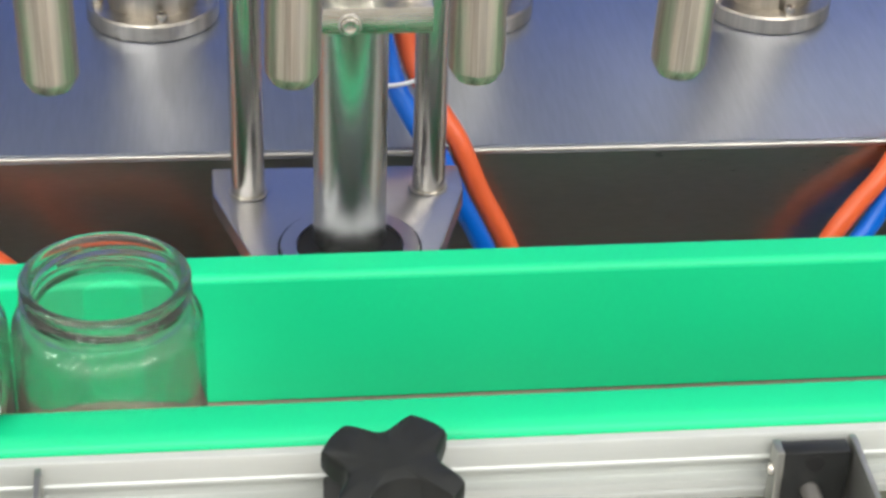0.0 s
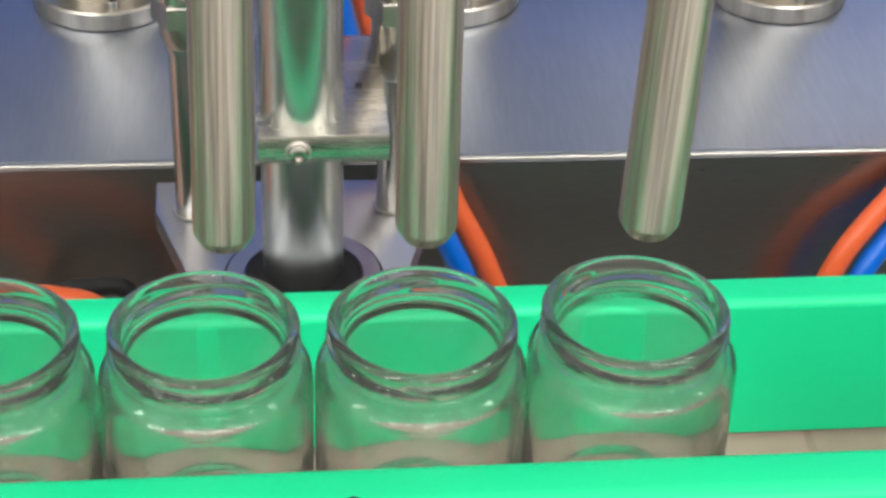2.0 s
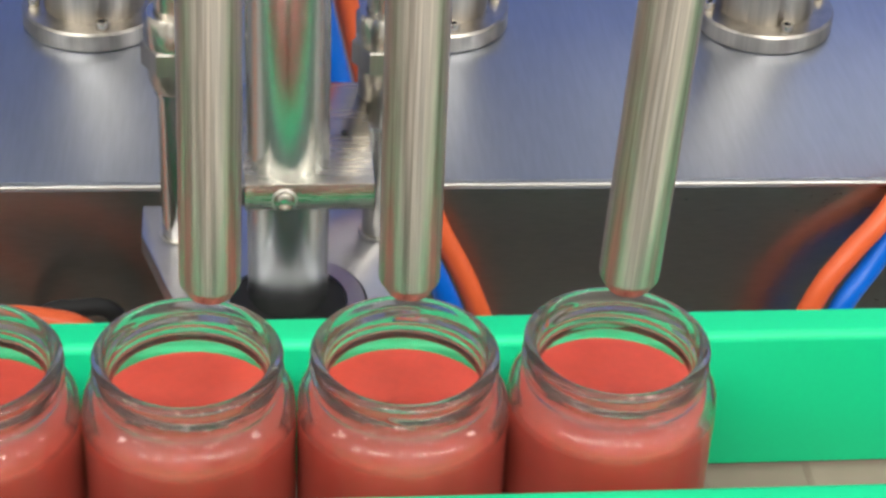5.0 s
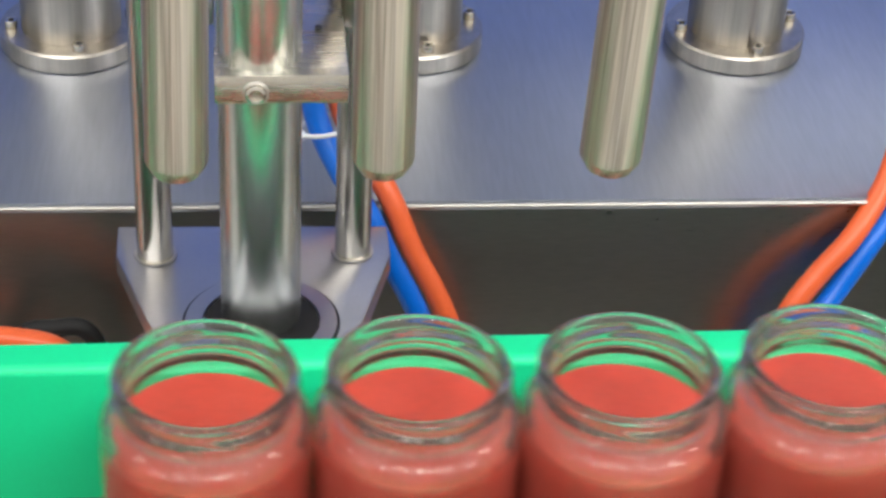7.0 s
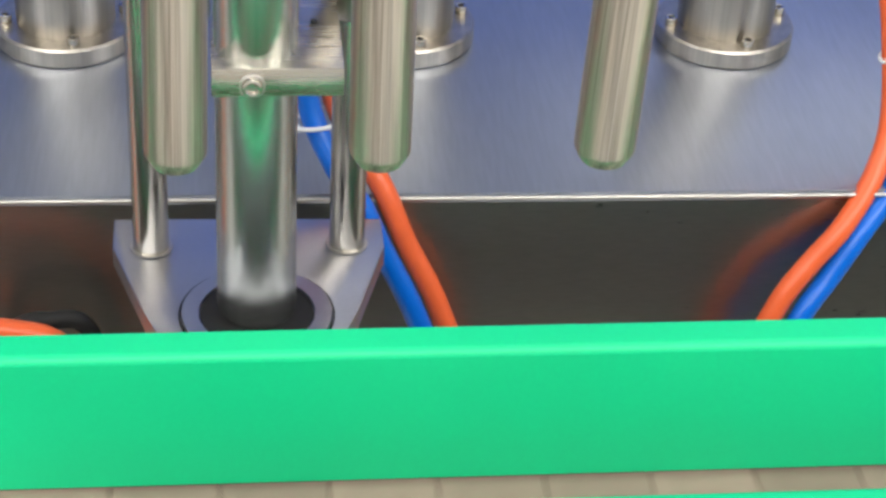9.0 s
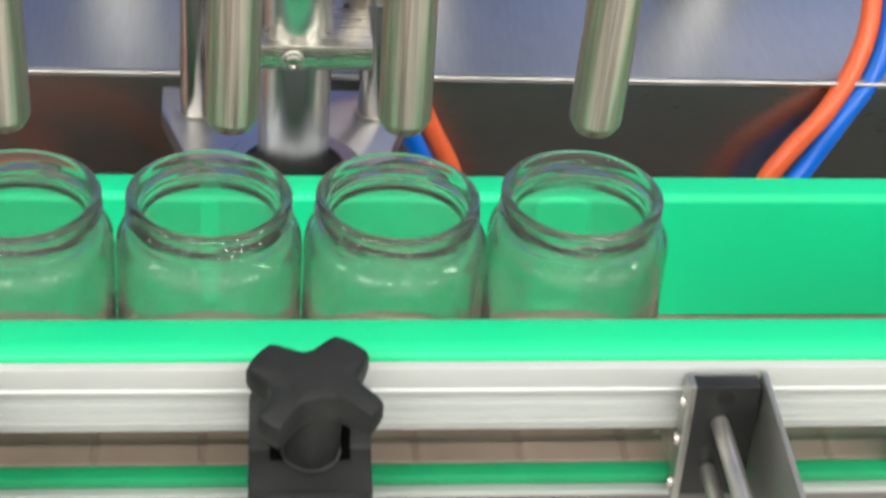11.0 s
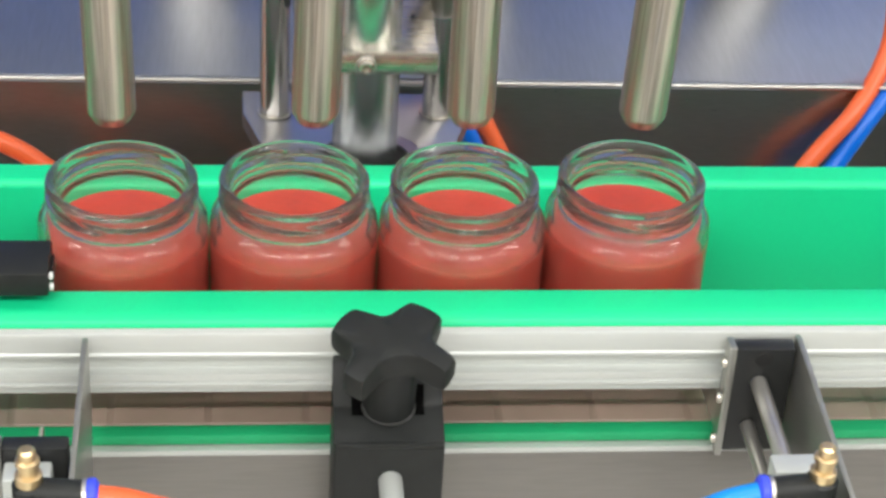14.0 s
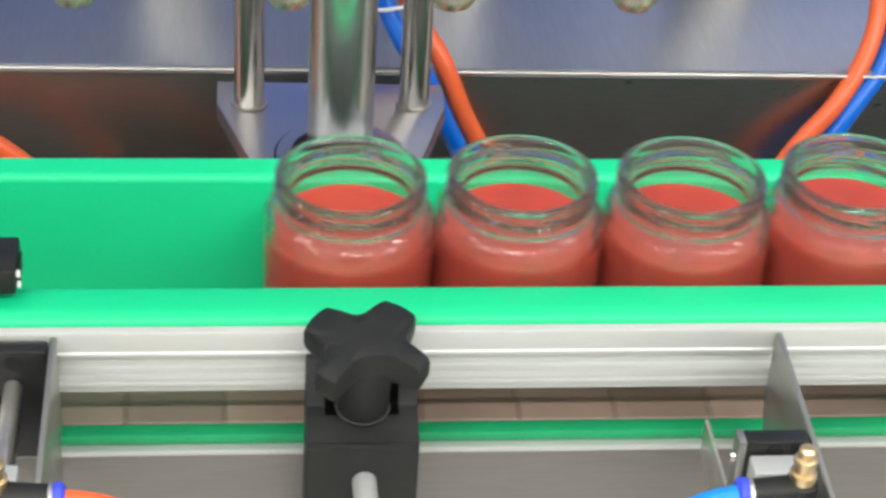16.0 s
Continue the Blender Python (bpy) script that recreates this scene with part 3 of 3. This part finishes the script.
air_hose(ORANGE, [(-0.028, 0.245, 0.30), (-0.018, 0.231, 0.14), (-0.0025, 0.2195, 0.056), (0.0085, 0.205, 0.033), (0.0202, 0.194, 0.0160), (0.0303, 0.188, -0.0078),
                  (0.0442, 0.182, -0.0357), (0.0588, 0.178, -0.081), (0.066, 0.176, -0.14), (0.070, 0.174, -0.30)], "orange air hose hanging over the deck edge")
air_hose(ORANGE, [(0.216, 0.32, 0.30), (0.2360, 0.285, 0.15), (0.2462, 0.248, 0.084), (0.2480, 0.222, 0.038), (0.2405, 0.206, 0.0150), (0.2245, 0.190, -0.0040), (0.2092, 0.183, -0.0200),
                  (0.1970, 0.177, -0.0350), (0.1870, 0.172, -0.060), (0.183, 0.168, -0.095), (0.181, 0.16, -0.20)], "orange air hose curving down to the belt")
air_hose(BLUE, [(0.229, 0.32, 0.30), (0.2480, 0.285, 0.15), (0.2570, 0.246, 0.080), (0.2575, 0.220, 0.036), (0.2500, 0.204, 0.0110), (0.2325, 0.190, -0.0090), (0.2190, 0.182, -0.0270),
                (0.2065, 0.174, -0.0420), (0.1980, 0.168, -0.066), (0.197, 0.164, -0.10), (0.195, 0.158, -0.20)], "blue air hose curving down to the belt")
air_hose(ORANGE, [(-0.46, 0.165, 0.09), (-0.30, 0.162, 0.030), (-0.230, 0.160, 0.0035), (-0.203, 0.159, -0.0085), (-0.1840, 0.158, -0.0235), (-0.164, 0.157, -0.0450), (-0.145, 0.156, -0.0700),
                  (-0.128, 0.155, -0.1050), (-0.118, 0.154, -0.160), (-0.115, 0.153, -0.30)], "orange air hose sagging behind the back rail")
air_hose(ORANGE, [(-0.42, 0.147, -0.050), (-0.30, 0.147, -0.028), (-0.235, 0.147, -0.0215), (-0.195, 0.147, -0.0195), (-0.160, 0.147, -0.0190), (-0.1350, 0.147, -0.0205), (-0.1150, 0.147, -0.0290),
                  (-0.102, 0.146, -0.060), (-0.098, 0.145, -0.20)], "orange air hose lying low behind the back rail")
air_hose(RUBBER, [(-0.150, 0.183, -0.10), (-0.140, 0.180, -0.048), (-0.122, 0.178, -0.0385), (-0.105, 0.176, -0.0440), (-0.096, 0.174, -0.10)], "black rubber hose loop behind the back rail", 0.0040)
for p, tail in (((-0.0045, 0.2085, 0.0430), (-0.016, 0.203, 0.0395)), ((0.2565, 0.234, 0.058), (0.2715, 0.228, 0.056))):
    tie = thing("cable_tie", "thin white nylon cable tie round two hoses", "cable tie", "cable ties")
    p = Vector(p)
    loop = [p + Vector((0.0135 * math.cos(a), 0.0085 * math.sin(a), 0.003 * math.cos(a))) for a in [k * math.tau / 14 for k in range(15)]]
    part("band", hose(loop, 0.0010, 8, 3), WHITE, tie)
    part("tail", hose([p + Vector((-0.0125, -0.003, -0.002)), Vector(tail)], 0.0016, 8, 3), WHITE, tie)

# ---------------------------------------------------------------- jars
JAR = [(0, 0.0050), (0.014, 0.0042), (0.024, 0.0014), (0.0275, 0.0), (0.0305, 0.0006), (0.0332, 0.0030), (0.0346, 0.0065), (0.0352, 0.0100), (0.0352, 0.0300), (0.0352, 0.0500), (0.0352, 0.0622),
       (0.0350, 0.0644), (0.0347, 0.0660), (0.0341, 0.0673), (0.0330, 0.0684), (0.0316, 0.0693), (0.0304, 0.0700), (0.0299, 0.0708), (0.0297, 0.0717)]
JAR += [(0.0296, 0.0720 + 0.0004 * k) for k in range(29)]
JAR += [(0.0297, 0.0836), (0.0297, 0.0842), (0.0294, 0.0847), (0.0288, 0.0850), (0.0281, 0.0849), (0.0275, 0.0845), (0.0271, 0.0837), (0.0268, 0.0825),
        (0.0265, 0.0790), (0.0258, 0.0752), (0.0252, 0.0730), (0.0250, 0.0718), (0.0253, 0.0706), (0.0263, 0.0694), (0.0280, 0.0684), (0.0298, 0.0675), (0.0311, 0.0665), (0.0319, 0.0653), (0.0323, 0.0635), (0.0325, 0.0610), (0.0325, 0.0120),
        (0.0319, 0.0090), (0.0303, 0.0074), (0.0275, 0.0074), (0.0150, 0.0098), (0, 0.0105)]


def jar_glass(n=120):
    """The jar turned about z, with a rounded sealing bead, a foot bead and four slanting thread lugs on the neck."""
    bm = lathe(JAR, n)
    for v in bm.verts:
        r, z = math.hypot(v.co.x, v.co.y), v.co.z
        if r < 0.0288 or not 0.0716 <= z <= 0.0848:
            continue
        a = math.degrees(math.atan2(v.co.y, v.co.x)) % 360
        out = 0.0014 * math.exp(-((z - 0.0836) / 0.0011) ** 2) + 0.0007 * math.exp(-((z - 0.0728) / 0.0010) ** 2)
        for start in (0, 90, 180, 270):
            d = (a - start) % 360
            if d < 112:
                ends = min(1.0, d / 9, (112 - d) / 9)
                out += 0.0018 * ends * math.exp(-((z - (0.0792 - 0.0034 * d / 112)) / 0.0010) ** 2)
        v.co.x *= 1 + out / r
        v.co.y *= 1 + out / r
    return bm


PIECE_H, PIECES, FLOOR = 0.0085, 7, 0.0062


def sauce_disc(k):
    r = 0.0328 - 0.00001 * k
    rings = [(0, 0), (r, 0), (r, PIECE_H - 0.0004), (r - 0.0003, PIECE_H)]
    if k == PIECES - 1:
        rings = [(0, 0), (r, 0), (r, PIECE_H - 0.0024), (r - 0.0004, PIECE_H - 0.0008), (r - 0.0009, PIECE_H)]
        r -= 0.0009
    rings += [(r * f, PIECE_H + 0.0005 * (1 - f) + 0.00003 * k) for f in (0.9, 0.75, 0.6, 0.45, 0.3, 0.2, 0.1)] + [(0, PIECE_H + 0.0008)]
    bm = lathe(rings, 40)
    for v in bm.verts:
        if v.co.z > PIECE_H - 0.0001 and k == PIECES - 1:
            d = math.hypot(v.co.x, v.co.y)
            v.co.z += 0.0007 * noise.noise(v.co * 110) * max(0, 1 - d / r) + 0.0006 * math.cos(d * 420) * math.exp(-d * 130)
    return bm


def glass_jar():
    j = thing("glass_jar", "wide-mouthed clear glass jar being filled with red sauce", "jar", "jars on the belt")
    glass = part("glass", jar_glass(), GLASS, j, "clear glass with a threaded neck", smooth=60)
    glass.visible_shadow = False
    for k in range(PIECES):
        part("sauce", sauce_disc(k), SAUCE, j, "thick red sauce", smooth=30)["layer"] = k
    return j


first = glass_jar()
jars = [first] + [copy_thing(first, pose(0, 0, 0)) for k in range(7)]
PITCH = 0.0706
JAR_Y = (0.0, 0.0005, -0.0005, 0.0022)


# ---------------------------------------------------------------- what moves, and when
def level_rows(k, t0, t1, full):
    """Rows of one disc of sauce, that rises with the sauce till it has its own height."""
    hid, start, end = -0.0108, FLOOR - PIECE_H, FLOOR + (k + 1) * (full - FLOOR) / PIECES - PIECE_H
    reach = t0 + (t1 - t0) * ((k + 1) / PIECES) ** 0.6
    rows = [(0.0, hid), (t0 - 0.12, hid), (t0, start)]
    rows += [(t0 + (reach - t0) * f, start + (end - start) * f ** 1.6) for f in (0.25, 0.5, 0.75) if (reach - t0) * 0.25 > 0.07]
    return [(t, pose(0, 0, z)) for t, z in rows + [(reach, end), (16.0, end)]]


def stream_rows(spans, lean):
    up, down = 0.004, -0.1030
    rows = [(0.0, up, 0)]
    for a, b in spans:
        rows += [(a - 0.04, up, 0), (a, 0.0, lean * 0.6), (a + 0.13, down, lean), (b, down, lean), (b + 0.09, -0.010, 0), (b + 0.20, up, 0)]
    return [(t, pose(z * math.tan(radians(r)), 0, z, 0, r, 0)) for t, z, r in rows + [(16.0, up, 0)]]


def motions():
    lead_a = [(0.0, -0.1312), (0.1, -0.1250), (0.2, -0.1010), (0.3, -0.0880), (0.4, -0.0680), (0.5, -0.0419), (0.6, -0.0220), (0.7, -0.0020), (0.8, 0.0180), (0.9, 0.0270), (1.0, 0.0595), (1.1, 0.0680), (1.2, 0.0703),
              (6.5, 0.0703), (6.6, 0.0750), (6.7, 0.0970), (6.8, 0.1180), (6.9, 0.1285), (7.0, 0.1560), (7.1, 0.1660), (7.2, 0.1930), (7.3, 0.2060), (7.4, 0.2240), (7.5, 0.2330), (7.6, 0.2640), (7.7, 0.2850),
              (7.8, 0.3050), (7.9, 0.3160), (8.0, 0.3445), (8.1, 0.3550), (8.2, 0.3670), (8.5, 0.4220), (12.0, 1.0900), (16.0, 1.8500)]
    lead_b = [(0.0, -0.4700), (0.75, -0.3280), (1.0, -0.3000), (8.25, -0.3000), (8.4, -0.2850), (8.6, -0.2480), (9.0, -0.1720), (9.5, -0.0770), (10.0, 0.0180), (10.2, 0.0560), (10.32, 0.0690),
              (10.45, 0.0703), (15.4, 0.0705), (15.5, 0.0835), (15.6, 0.0955), (15.7, 0.1155), (15.8, 0.1330), (15.9, 0.1555), (16.0, 0.1750)]
    fills_a = ((3.55, 5.0), (3.55, 5.0), (3.15, 4.14), (3.12, 4.14))
    fills_b = ((12.45, 13.88), (12.45, 13.88), (12.08, 12.97), (12.06, 12.97))
    full_a, full_b = (0.0600, 0.0603, 0.0605, 0.0615), (0.0588, 0.0590, 0.0595, 0.0608)
    for b, (lead, fills, full) in enumerate(((lead_a, fills_a, full_a), (lead_b, fills_b, full_b))):
        for k in range(4):
            jar = jars[b * 4 + k]
            turn = 37.0 * (b * 4 + k)
            walk(jar, [(t, pose(x - (3 - k) * PITCH, JAR_Y[k], BELT_Z + 0.0003, 0, 0, turn)) for t, x in lead])
            for i, disc in enumerate(sorted((c for c in jar.children if c.name.startswith("sauce")), key=lambda o: o["layer"])):
                walk(disc, level_rows(i, *fills[k], full[k]))
    lift_z = [(0.0, 0.0540), (1.70, 0.0540), (1.80, 0.0140), (1.9, 0.0110), (2.0, 0.0078), (2.2, 0.0040), (2.45, -0.0006), (5.1, -0.0006), (5.2, 0.006), (5.35, 0.036), (5.6, 0.046), (6.2, 0.0532),
              (10.52, 0.0532), (10.62, 0.045), (10.7, 0.034), (10.8, 0.022), (10.9, 0.0125), (11.0, 0.0050), (11.15, -0.0006), (11.3, -0.0008), (13.94, -0.0008), (14.0, 0.0030), (14.1, 0.0120), (14.2, 0.0395), (14.3, 0.0440),
              (14.5, 0.0465), (15.2, 0.051), (16.0, 0.053)]
    walk(head, [(t, pose(0, 0, z)) for t, z in lift_z])
    spans = (((3.25, 4.9), (12.17, 13.84)), ((3.2, 4.85), (12.15, 13.84)), ((2.97, 4.06), (11.89, 12.9)), ((3.0, 4.08), (11.88, 12.92)))
    for st, sp, lean, tilt in zip(streams, spans, (0.2, -0.9, 1.2, 5.4), NOZZLE_TILT):
        walk(st, stream_rows(sp, lean - tilt))
    near, far = pose(0, -0.0580, 0), pose(0, 0, 0)
    walk(push_right, [(0.0, far), (6.45, far), (6.55, near), (8.6, near), (8.7, far), (15.36, far), (15.46, near), (16.0, near)])
    walk(push_left, [(0.0, near), (1.1, near), (1.2, far), (8.1, far), (8.2, near), (15.42, near), (15.5, far), (16.0, far)])
    walk(belt, [(0.0, pose(-1.52, 0, 0)), (8.0, pose(0.0, 0, 0)), (16.0, pose(1.52, 0, 0))])


motions()
